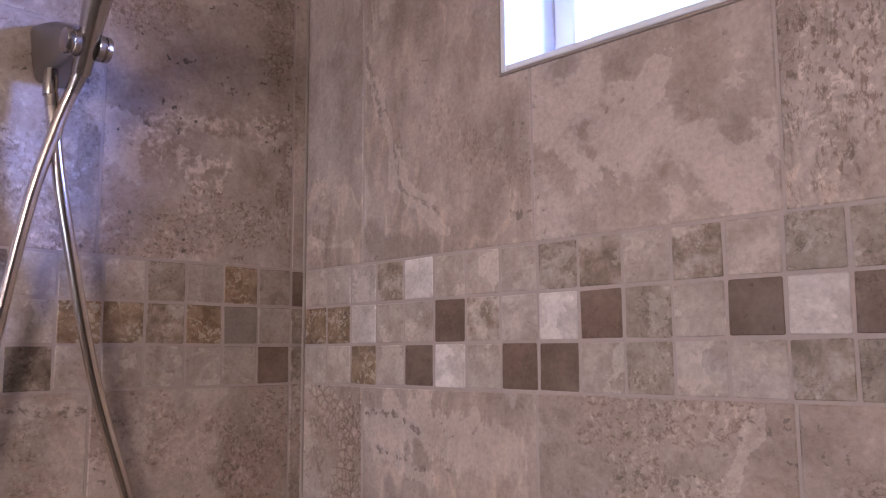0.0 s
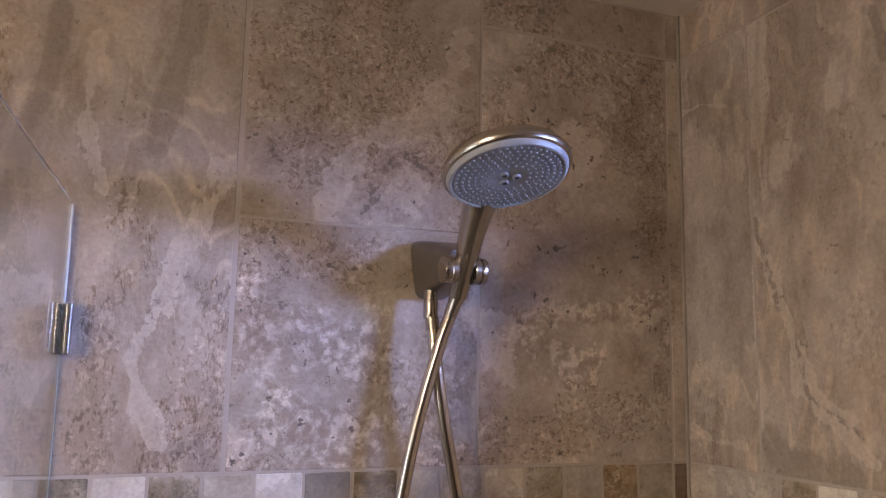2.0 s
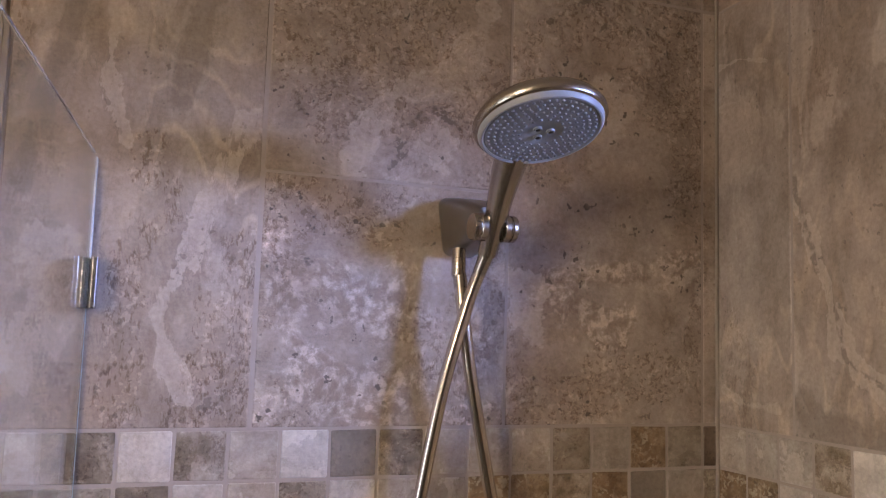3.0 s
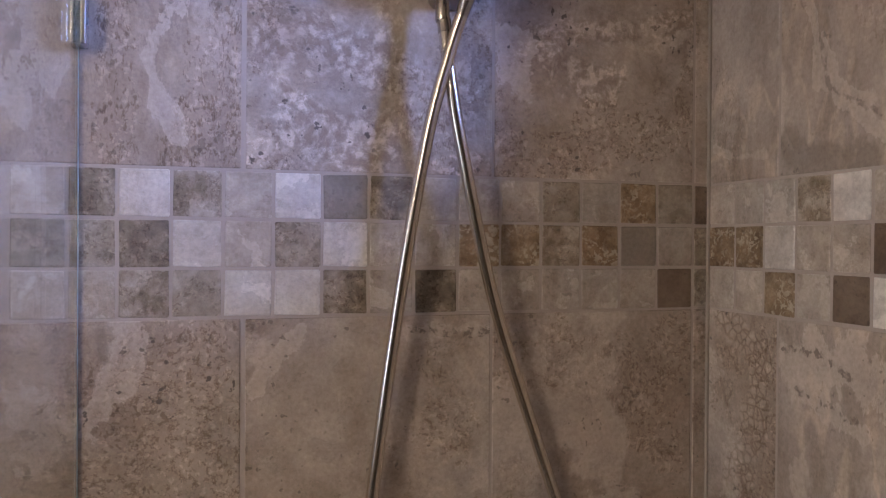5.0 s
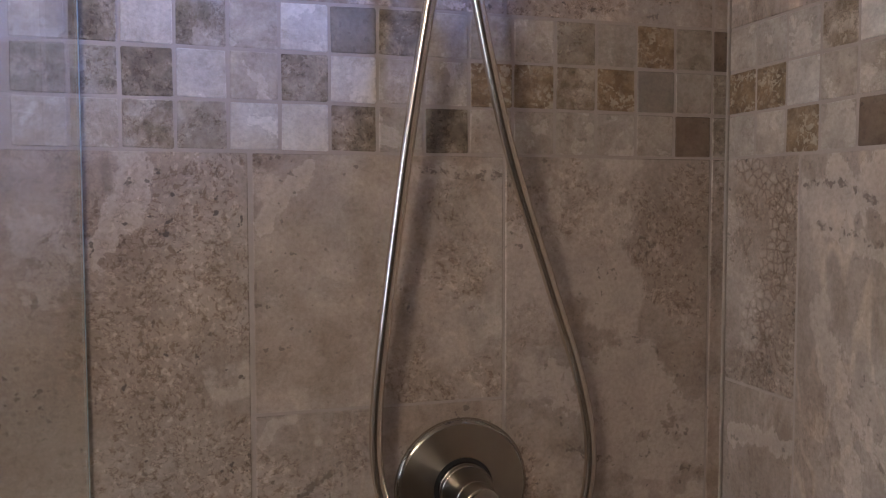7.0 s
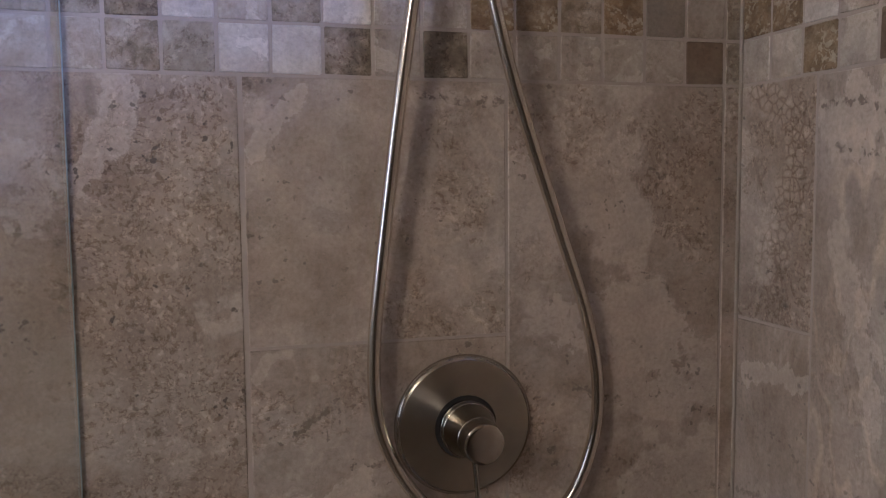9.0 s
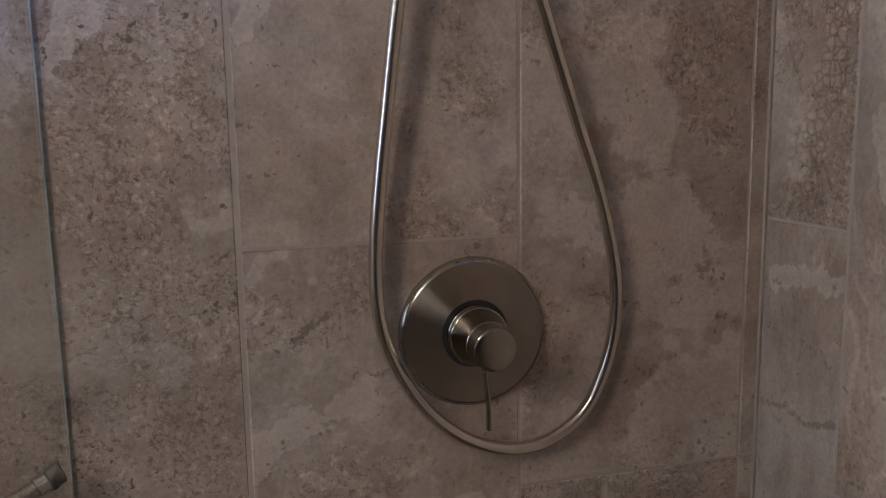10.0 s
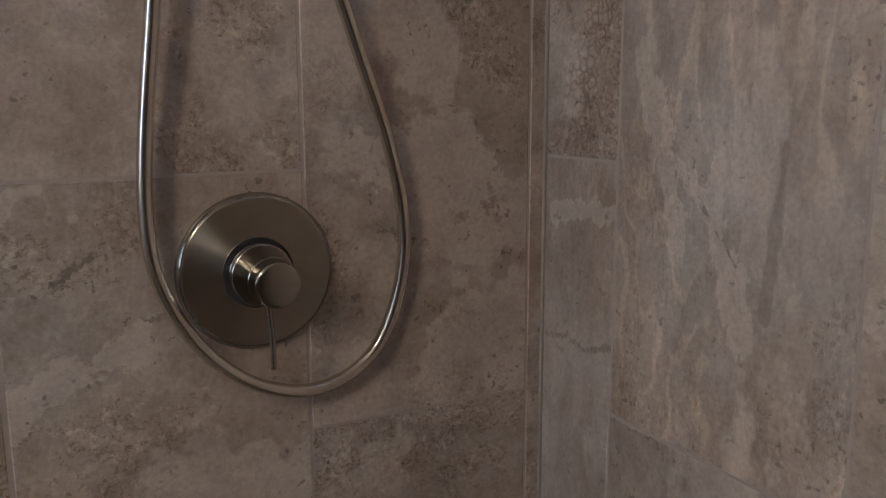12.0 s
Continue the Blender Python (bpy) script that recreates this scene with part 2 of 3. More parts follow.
def glass(name, colour=(1, 1, 1), rough=0.0):
    m, nodes, links, bsdf = material(name)
    bsdf.inputs["Base Color"].default_value = (*colour, 1)
    bsdf.inputs["Transmission Weight"].default_value = 1.0
    bsdf.inputs["Roughness"].default_value = rough
    bsdf.inputs["IOR"].default_value = 1.16
    return m


TAN = dict(dark=(0.300, 0.232, 0.182), mid=(0.355, 0.285, 0.232), light=(0.425, 0.356, 0.300))
# the stone of the large tiles by kind
KINDS = {
    "c": dict(cloud=5.5, cover=0.35, zone_at=0.57, pits=0.6, veins=0.22),
    "p": dict(cloud=6.5, cover=0.24, zone_at=0.51, pits=0.9, veins=0.22, crumb=0.9),
    "v": dict(cloud=4.5, cover=0.27, crumb=1.0, zone_at=0.505, pits=0.5, veins=0.30, stretch=(1.25, 1, 0.6), turn=0.22, banding=0.9),
    "w": dict(cloud=4.5, cover=0.34, crumb=0.5, zone_at=0.58, pits=0.5, veins=0.25, stretch=(1.4, 1, 0.6), turn=0.1, banding=0.8),
}
# marks that the stone shows, (u, z, u, z, half width) with u in metres from the corner, over and under the mosaic band
STROKES = {
    ("A", "upper", "pale"): [
        (0.62, 2.15, 0.633, 2.075, 0.02), (0.633, 2.075, 0.678, 1.986, 0.02), (0.678, 1.986, 0.707, 1.921, 0.02), (0.715, 1.903, 0.73, 1.853, 0.01), (0.73, 1.853, 0.721, 1.805, 0.01),
        (0.721, 1.805, 0.7, 1.763, 0.01), (0.851, 1.92, 0.87, 1.827, 0.035), (0.792, 2.212, 0.797, 2.121, 0.008), (0.797, 2.121, 0.777, 2.041, 0.008), (0.524, 2.034, 0.509, 2.088, 0.016),
        (0.509, 2.088, 0.464, 2.135, 0.016), (0.464, 2.135, 0.382, 2.163, 0.016), (0.382, 2.163, 0.349, 2.284, 0.016), (0.439, 2.052, 0.418, 2.075, 0.02), (0.295, 1.913, 0.278, 1.849, 0.018),
    ],
    ("A", "lower", "pale"): [
        (0.747, 1.545, 0.771, 1.486, 0.024), (0.771, 1.486, 0.795, 1.443, 0.024), (0.561, 1.546, 0.597, 1.497, 0.009), (0.597, 1.497, 0.616, 1.478, 0.009), (0.428, 1.536, 0.34, 1.54, 0.009),
        (0.854, 1.457, 0.838, 1.42, 0.03), (0.207, 1.264, 0.141, 1.274, 0.04), (0.141, 1.274, 0.098, 1.202, 0.04), (0.516, 1.086, 0.624, 1.024, 0.022), (0.618, 1.221, 0.607, 1.243, 0.006),
        (0.607, 1.243, 0.584, 1.25, 0.006), (0.246, 0.912, 0.209, 0.914, 0.012),
    ],
    ("A", "upper", "streak"): [
        (0.83, 2.238, 0.833, 2.18, 0.012), (0.833, 2.18, 0.849, 2.114, 0.012), (0.849, 2.114, 0.884, 1.989, 0.012), (0.688, 2.263, 0.708, 2.179, 0.016), (0.708, 2.179, 0.724, 2.094, 0.016),
    ],
    ("A", "lower", "streak"): [
        (0.781, 1.545, 0.778, 1.517, 0.008),
    ],
    ("A", "upper", "crumb"): [
        (0.742, 2.038, 0.725, 1.97, 0.022), (0.725, 1.97, 0.767, 1.894, 0.022), (0.767, 1.894, 0.76, 1.758, 0.022), (0.649, 1.918, 0.665, 1.757, 0.03), (0.581, 2.246, 0.415, 2.236, 0.06),
        (0.598, 2.167, 0.54, 2.084, 0.03), (0.589, 1.986, 0.487, 1.973, 0.04), (0.275, 2.249, 0.194, 2.285, 0.015), (0.311, 2.179, 0.266, 2.177, 0.012), (0.249, 1.779, 0.08, 1.801, 0.03),
    ],
    ("A", "lower", "crumb"): [
        (0.69, 1.536, 0.711, 1.403, 0.055), (0.711, 1.403, 0.726, 1.223, 0.055), (0.287, 1.508, 0.168, 1.47, 0.045), (0.168, 1.47, 0.05, 1.499, 0.045), (0.143, 1.448, 0.057, 1.361, 0.03),
        (0.555, 0.996, 0.457, 0.983, 0.035), (0.163, 1.084, 0.078, 1.048, 0.02), (0.296, 0.926, 0.048, 0.936, 0.03), (0.773, 1.357, 0.695, 1.134, 0.06), (0.695, 1.134, 0.684, 1.05, 0.06),
    ],
    ("A", "upper", "seam"): [
        (0.471, 2.042, 0.459, 2.089, 0.006), (0.459, 2.089, 0.43, 2.113, 0.006), (0.43, 2.113, 0.385, 2.111, 0.006), (0.267, 2.254, 0.212, 2.296, 0.003), (0.212, 2.296, 0.169, 2.274, 0.003),
        (0.169, 2.274, 0.19, 2.252, 0.003),
    ],
    ("A", "lower", "seam"): [
        (0.438, 1.547, 0.363, 1.536, 0.0045), (0.363, 1.536, 0.325, 1.536, 0.0045), (0.569, 1.159, 0.548, 1.178, 0.0053), (0.548, 1.178, 0.524, 1.185, 0.0053), (0.515, 1.114, 0.466, 1.113, 0.0045),
        (0.247, 1.191, 0.216, 1.179, 0.0045), (0.216, 1.179, 0.165, 1.163, 0.0045),
    ],
    ("A", "upper", "flake"): [
        (0.591, 1.888, 0.476, 1.879, 0.045), (0.573, 1.781, 0.458, 1.761, 0.04), (0.363, 1.87, 0.347, 1.757, 0.02), (0.218, 1.923, 0.033, 1.946, 0.014), (0.259, 1.9, 0.167, 1.859, 0.025),
    ],
    ("B", "upper", "pale"): [
        (-0.006, 2.228, 0.047, 2.229, 0.005), (0.047, 2.229, 0.101, 2.21, 0.005), (-0.004, 2.169, 0.046, 2.166, 0.005), (0.046, 2.166, 0.101, 2.13, 0.005), (0.008, 2.057, 0.032, 2.078, 0.012),
        (0.032, 2.078, 0.065, 2.069, 0.012), (0.013, 1.779, 0.057, 1.762, 0.006), (0.057, 1.762, 0.117, 1.762, 0.006), (0.167, 2.335, 0.158, 2.245, 0.005), (0.158, 2.245, 0.158, 2.102, 0.005),
        (0.144, 2.023, 0.197, 1.914, 0.009), (0.197, 1.914, 0.206, 1.841, 0.009), (0.206, 1.841, 0.273, 1.802, 0.009), (0.21, 1.888, 0.233, 1.813, 0.007), (0.233, 1.813, 0.308, 1.759, 0.007),
        (0.499, 1.874, 0.686, 1.801, 0.05),
    ],
    ("B", "lower", "pale"): [
        (0.164, 1.517, 0.39, 1.489, 0.03), (0.708, 1.539, 0.676, 1.481, 0.01), (0.176, 1.489, 0.269, 1.445, 0.012), (0.03, 1.194, 0.15, 1.205, 0.014), (0.177, 1.376, 0.239, 1.192, 0.018),
        (0.274, 1.247, 0.328, 1.111, 0.018),
    ],
    ("B", "upper", "streak"): [
        (0.338, 2.247, 0.349, 2.191, 0.008), (0.145, 1.773, 0.16, 1.751, 0.018), (0.16, 1.751, 0.257, 1.744, 0.018), (0.156, 1.783, 0.187, 1.748, 0.014), (0.187, 1.748, 0.277, 1.74, 0.014),
    ],
    ("B", "lower", "streak"): [
        (0.366, 1.29, 0.359, 1.209, 0.008), (0.359, 1.209, 0.353, 1.134, 0.008),
    ],
    ("B", "upper", "crack"): [
        (0.131, 2.082, 0.153, 2.016, 0.0045), (0.153, 2.016, 0.18, 1.932, 0.0045), (0.206, 1.893, 0.219, 1.829, 0.003), (0.219, 1.829, 0.265, 1.802, 0.003), (0.265, 1.802, 0.295, 1.787, 0.003),
    ],
    ("B", "lower", "crack"): [
        (0.012, 1.03, 0.054, 1.04, 0.004), (0.054, 1.04, 0.093, 1.028, 0.004), (0.093, 1.028, 0.135, 1.045, 0.004), (0.26, 1.24, 0.316, 1.175, 0.002),
    ],
    ("B", "upper", "crumb"): [
        (0.21, 2.105, 0.219, 2.099, 0.006), (0.297, 2.143, 0.284, 2.062, 0.012), (0.309, 1.892, 0.432, 1.82, 0.03),
    ],
    ("B", "lower", "crumb"): [
        (0.527, 1.532, 0.678, 1.538, 0.03), (0.56, 1.48, 0.653, 1.484, 0.03), (0.177, 1.232, 0.223, 1.183, 0.014),
    ],
    ("B", "upper", "seam"): [
        (0.417, 1.767, 0.456, 1.766, 0.0045),
    ],
    ("B", "lower", "seam"): [
        (0.147, 1.522, 0.21, 1.525, 0.0037), (0.21, 1.525, 0.256, 1.504, 0.0037), (0.176, 1.476, 0.265, 1.457, 0.0037),
    ],
    ("B", "lower", "pebble"): [
        (0.039, 1.548, 0.107, 1.515, 0.022), (0.107, 1.515, 0.109, 1.445, 0.022), (0.109, 1.445, 0.078, 1.37, 0.022), (0.078, 1.37, 0.069, 1.288, 0.022),
    ],
}


def tile_stone(side, kind, u0, u1, z0, z1):
    """The stone of one large tile, with the marks whose middle lies on it."""
    own = {}
    for (wall_side, _, mark), segments in STROKES.items():
        if wall_side == side:
            own.setdefault(mark, []).extend(s for s in segments if u0 <= (s[0] + s[2]) / 2 < u1 and z0 <= (s[1] + s[3]) / 2 < z1)
    if not any(own.values()):
        if (side, kind) not in STONE:
            STONE[side, kind] = travertine("travertine", **KINDS[kind], **TAN)
        return STONE[side, kind]
    return travertine("travertine", side=side, strokes=own, **KINDS[kind], **TAN)


STONE = {}
SMALL = dict(fleck=1.25, banding=0.15, stretch=(1, 1, 1))
MOSAIC = {
    "L": travertine("mosaic_cream", (0.43, 0.37, 0.32), (0.51, 0.45, 0.395), (0.58, 0.525, 0.47), 30, 0.35, 0.25, 0.55, 0.1, 0.15, grit=0.6, **SMALL),
    "l": travertine("mosaic_beige", (0.315, 0.258, 0.208), (0.38, 0.318, 0.262), (0.445, 0.385, 0.325), 30, 0.30, 0.35, 0.53, 0.15, 0.25, grit=0.7, **SMALL),
    "m": travertine("mosaic_tan", (0.215, 0.172, 0.125), (0.285, 0.235, 0.180), (0.365, 0.310, 0.250), 36, 0.30, 0.8, 0.50, 0.15, 0.4, grit=0.9, **SMALL),
    "g": travertine("mosaic_grey", (0.185, 0.150, 0.117), (0.218, 0.178, 0.140), (0.25, 0.21, 0.170), 14, 0.15, 0.3, 0.56, 0.05, 0.3, grit=0.5, **SMALL),
    "d": travertine("mosaic_brown", (0.118, 0.078, 0.050), (0.152, 0.104, 0.070), (0.190, 0.136, 0.096), 16, 0.10, 0.5, 0.56, 0.1, 0.4, grit=0.6, **SMALL),
    "s": travertine("mosaic_stained", (0.200, 0.152, 0.100), (0.295, 0.236, 0.178), (0.40, 0.335, 0.270), 34, 0.34, 0.7, 0.50, 0.3, 0.4, spread=0.09, **SMALL),
    "k": travertine("mosaic_mottled_brown", (0.135, 0.104, 0.074), (0.200, 0.160, 0.118), (0.31, 0.258, 0.202), 38, 0.20, 0.9, 0.47, 0.2, 0.4, spread=0.13, **SMALL),
    "b": travertine("mosaic_veined_brown", (0.150, 0.094, 0.048), (0.225, 0.152, 0.085), (0.29, 0.215, 0.135), 34, 0.12, 0.6, 0.52, 0.2, 0.5, spread=0.13, cream=0.7, **SMALL),
}
GROUT = plain("grout", (0.375, 0.31, 0.265), 0.85, 0.10, 160, 0.0008)
PAINT = plain("beige_paint", (0.56, 0.47, 0.35), 0.7, 0.03, 120)
CEILING_PAINT = plain("ceiling_paint", (0.76, 0.68, 0.56), 0.8, 0.03, 140)
WHITE = plain("white_vinyl", (0.74, 0.75, 0.76), 0.4, 0.02, 40, 0.0002)
# for unseen surfaces, dark to cut bounced light and reflections
DIM_WALL = plain("dim_wall", (0.20, 0.16, 0.125), 0.7, 0.03, 120)
DIM_FLOOR = plain("dim_floor", (0.15, 0.12, 0.095), 0.4, 0.2, 12)
CAULK = plain("caulk", (0.30, 0.245, 0.20), 0.6, 0.12, 90)
NICKEL = metal("brushed_nickel", (0.50, 0.46, 0.41), 0.23)
NICKEL_PLATE = metal("turned_nickel", (0.42, 0.38, 0.315), 0.31, turned="Y")
VALVE_NICKEL = metal("valve_nickel", (0.44, 0.405, 0.35), 0.15, even=True)
NICKEL_HOSE = metal("hose_nickel", (0.74, 0.675, 0.59), 0.19, even=True)
CHROME = metal("chrome", (0.72, 0.72, 0.72), 0.10)
# darker copy of the nickel, with the bracket body's shade in its colour
SHADED_NICKEL = metal("shaded_nickel", (0.30, 0.275, 0.245), 0.34)
GREY_FACE = plain("grey_plastic", (0.24, 0.24, 0.25), 0.42, 0.05, 200, 0.0002)
PALE_RING = plain("pale_grey_plastic", (0.33, 0.335, 0.35), 0.35, 0.04, 150, 0.0002)
RUBBER = plain("nozzle_rubber", (0.215, 0.22, 0.235), 0.5, 0.04, 200, 0.0001)
# near-black that paints the shade in the hub's gap and the jet holes
RECESS_SHADE = plain("recess_shade", (0.02, 0.018, 0.016), 0.6, 0.1, 50)
PANE = glass("clear_glass", (0.955, 0.985, 0.97))
# one seal in two tints: whitened over the clip, where it reflects the window
LIT_SEAL = glass("lit_seal", (0.86, 0.90, 0.92), 0.20)
DULL_SEAL = glass("dull_seal", (0.46, 0.57, 0.60), 0.35)
DULL_SEAL.node_tree.nodes["Principled BSDF"].inputs["Transmission Weight"].default_value = 0.6
CLIP_CHROME = metal("clip_chrome", (0.66, 0.67, 0.68), 0.22, even=True)
LIT_SEAL.node_tree.nodes["Principled BSDF"].inputs["Transmission Weight"].default_value = 0.35


# ---------------------------------------------------------------- mesh helpers
def link_mesh(name, bm, mat, smooth=False):
    me = bpy.data.meshes.new(name)
    bmesh.ops.recalc_face_normals(bm, faces=bm.faces)
    bm.to_mesh(me)
    bm.free()
    me.materials.append(mat)
    if smooth:
        for poly in me.polygons:
            poly.use_smooth = True
        me.set_sharp_from_angle(angle=radians(32))
    return new(name, me)


def part(name, bm, mat, parent, label="", smooth=False):
    ob = link_mesh(name, bm, mat, smooth)
    ob.parent = parent
    return tagged(ob, label)


def add_box(bm, lo, hi, bevel=0.0, segments=2):
    made = bmesh.ops.create_cube(bm, size=1)["verts"]
    for v in made:
        v.co = Vector([(a + b) / 2 + c * (b - a) for a, b, c in zip(lo, hi, v.co)])
    if bevel:
        edges = {e for v in made for e in v.link_edges}
        bmesh.ops.bevel(bm, geom=list(edges), offset=bevel, segments=segments, affect="EDGES", profile=0.5)
    return bm


def box(lo, hi, bevel=0.0, segments=2):
    return add_box(bmesh.new(), lo, hi, bevel, segments)


def add_rings(bm, rings, close_start=True, close_end=True):
    loops = [[bm.verts.new(p) for p in ring] for ring in rings]
    n = len(loops[0])
    for a, b in zip(loops, loops[1:]):
        for i in range(n):
            bm.faces.new((a[i], a[(i + 1) % n], b[(i + 1) % n], b[i]))
    if close_start:
        bm.faces.new(loops[0][::-1])
    if close_end:
        bm.faces.new(loops[-1])
    return bm


def lathe(profile, m, n=48):
    """A turned solid: profile of (radius, height) along local z, put at m."""
    rings = [[m @ Vector((r * math.cos(math.tau * i / n), r * math.sin(math.tau * i / n), h)) for i in range(n)] for r, h in profile]
    return add_rings(bmesh.new(), rings)


def facing(place, axis):
    """A pose at place whose z points along axis."""
    return Matrix.Translation(place) @ Vector(axis).to_track_quat("Z", "Y").to_matrix().to_4x4()


def smooth_path(points, steps):
    """A Catmull-Rom curve through the points."""
    p = [Vector(q) for q in points]
    p = [2 * p[0] - p[1]] + p + [2 * p[-1] - p[-2]]
    out = []
    for i in range(1, len(p) - 2):
        for k in range(steps):
            t = k / steps
            a, b, c, d = p[i - 1:i + 3]
            out.append(0.5 * (2 * b + (c - a) * t + (2 * a - 5 * b + 4 * c - d) * t * t + (3 * b - a - 3 * c + d) * t ** 3))
    return out + [p[-2]]


def sweep(path, radius, n=16, flat=1.0):
    """A tube along a path; radius is a number or a function of 0..1; flat squeezes it across."""
    rings, side = [], None
    for i, q in enumerate(path):
        t = (path[min(i + 1, len(path) - 1)] - path[max(i - 1, 0)]).normalized()
        side = t.cross(Vector((0, 1, 0.01)) if side is None else side.cross(t)).normalized() if side is None else (side - t * side.dot(t)).normalized()
        up = t.cross(side)
        r = radius(i / (len(path) - 1)) if callable(radius) else radius
        rings.append([q + r * (flat * math.cos(math.tau * k / n) * side + math.sin(math.tau * k / n) * up) for k in range(n)])
    return add_rings(bmesh.new(), rings)


def thing(name, place, label, category, group="", kind=""):
    ob = new(name)
    ob.empty_display_size = 0.05
    ob.location = place
    bpy.context.view_layer.update()
    return tagged(ob, label, category, group, kind)


def under(parent, ob):
    """Keeps a mesh, built in the world's place, where it is under a thing that stands elsewhere."""
    ob.matrix_parent_inverse = Matrix.Translation(-parent.location)
    return ob


def world_part(name, bm, mat, parent, label="", smooth=False):
    return under(parent, part(name, bm, mat, parent, label, smooth))


# ---------------------------------------------------------------- structure
PITCH, BAND = 0.0568, 1.56
BAND_TOP = BAND + 3 * PITCH
SLIVER, TILE_END = 0.025, 0.900
FACE = 0.0009   # depth of the grout behind the tiles' faces

wall_north = tagged(link_mesh("wall_north", box((-2.7, FACE, -0.05), (0.30, 0.16, CEILING)), GROUT),
                    "shower wall clad in large travertine tiles with a mosaic band", "wall", kind="structure")
bm = bmesh.new()
for lo, hi in (((FACE, -5.0, -0.05), (0.16, FACE, WINDOW_Z[0])), ((FACE, -5.0, WINDOW_Z[1]), (0.16, FACE, CEILING)),
               ((FACE, WINDOW_Y[1], WINDOW_Z[0]), (0.16, FACE, WINDOW_Z[1])), ((FACE, -5.0, WINDOW_Z[0]), (0.16, WINDOW_Y[0], WINDOW_Z[1]))):
    add_box(bm, lo, hi)
wall_east = tagged(link_mesh("wall_east", bm, GROUT), "tiled shower wall with a small high window", "wall", kind="structure")
# unseen walls and floor, kept dark so the nickel mirrors a dim room
tagged(link_mesh("wall_south", box((-2.7, -5.1, -0.05), (0.16, -5.0, CEILING)), DIM_WALL), "unseen bathroom wall, darkened to keep metal reflections dim", "wall", kind="structure")
tagged(link_mesh("wall_west", box((-2.8, -5.1, -0.05), (-2.7, 0.16, CEILING)), DIM_WALL), "unseen bathroom wall, darkened to keep metal reflections dim", "wall", kind="structure")
tagged(link_mesh("floor", box((-2.8, -5.1, -0.15), (0.16, 0.16, -0.05)), DIM_FLOOR), "unseen bathroom floor, darkened to keep reflections dim", "floor", kind="structure")
tagged(link_mesh("ceiling", box((-2.8, -5.1, CEILING), (0.30, 0.16, CEILING + 0.1)), CEILING_PAINT), "plain beige painted ceiling", "ceiling", kind="structure")
tagged(link_mesh("wall_panel", box((-2.7, -0.006, -0.05), (-TILE_END - 0.008, FACE, CEILING), 0.002), PAINT),
       "beige painted plaster beside the shower tiles", "wall", kind="structure")
tagged(link_mesh("trim", box((-TILE_END - 0.008, -0.004, -0.05), (-TILE_END - 0.0005, FACE, CEILING), 0.0015), CAULK),
       "narrow brown edge trim where the tiles end", "trim", kind="structure")
tagged(link_mesh("corner_caulk", box((-0.004, -0.004, -0.05), (FACE, FACE, CEILING), 0.0015), CAULK),
       "thin brown caulk line in the tiled corner", "trim", kind="structure")

# bright sky outside the window
glow, gn, gl, gb = material("sky_glow")
gb.inputs["Base Color"].default_value = (0.0, 0.0, 0.0, 1)
gb.inputs["Emission Color"].default_value = (0.80, 0.93, 1.0, 1)
gb.inputs["Emission Strength"].default_value = 1.4
tagged(link_mesh("backdrop", box((4.0, -7.0, 0.5), (4.02, 4.0, 9.0)), glow), "plain bright overcast sky outside the window", "sky", kind="structure")

# window
window = tagged(new("window_1"), "small white-framed window in a deep white reveal", "window", kind="structure")
(y0, y1), (z0, z1) = WINDOW_Y, WINDOW_Z
LINING = 0.008
for lo, hi in (((-0.003, y1 - LINING, z0), (0.158, y1, z1)), ((-0.003, y0, z0), (0.158, y0 + LINING, z1)),
               ((-0.003, y0 + LINING, z0), (0.158, y1 - LINING, z0 + LINING)), ((-0.003, y0 + LINING, z1 - LINING), (0.158, y1 - LINING, z1))):
    part("reveal_board", box(lo, hi, 0.002), WHITE, window)
f0, f1, g0, g1 = y0 + LINING, y1 - LINING, z0 + LINING, z1 - LINING
for lo, hi in (((0.095, f1 - 0.035, g0), (0.135, f1, g1)), ((0.095, f0, g0), (0.135, f0 + 0.035, g1)),
               ((0.095, f0 + 0.035, g0), (0.135, f1 - 0.035, g0 + 0.035)), ((0.095, f0 + 0.035, g1 - 0.035), (0.135, f1 - 0.035, g1))):
    part("window_frame", box(lo, hi, 0.004), WHITE, window, "white vinyl window frame")
# dark strips draw the shadow gap along the reveal's side and bottom
for lo, hi in (((-0.0025, y1, z0 - 0.004), (0.02, y1 + 0.004, z1)), ((-0.0025, y0, z0 - 0.004), (0.02, y1, z0))):
    part("edge_bead", box(lo, hi, 0.001, 1), CAULK, window, "thin brown strip for the shadow gap round the reveal")
pane = part("pane", box((0.112, f0 + 0.035, g0 + 0.035), (0.118, f1 - 0.035, g1 - 0.035)), PANE, window, "clear window pane")
pane.visible_shadow = False


# ---------------------------------------------------------------- hand shower, bracket, hose
def rounded_rect(cx, cz, w, h, r, y, n=5):
    out = []
    for k, (sx, sz) in enumerate(((1, 1), (-1, 1), (-1, -1), (1, -1))):
        for i in range(n):
            a = math.pi / 2 * (k + i / (n - 1))
            x, z = sx * (w / 2 - r) + r * math.cos(a), sz * (h / 2 - r) + r * math.sin(a)
            out.append(Vector((cx + x * (0.84 + 0.32 * z / h), y, cz + z)))
    return out


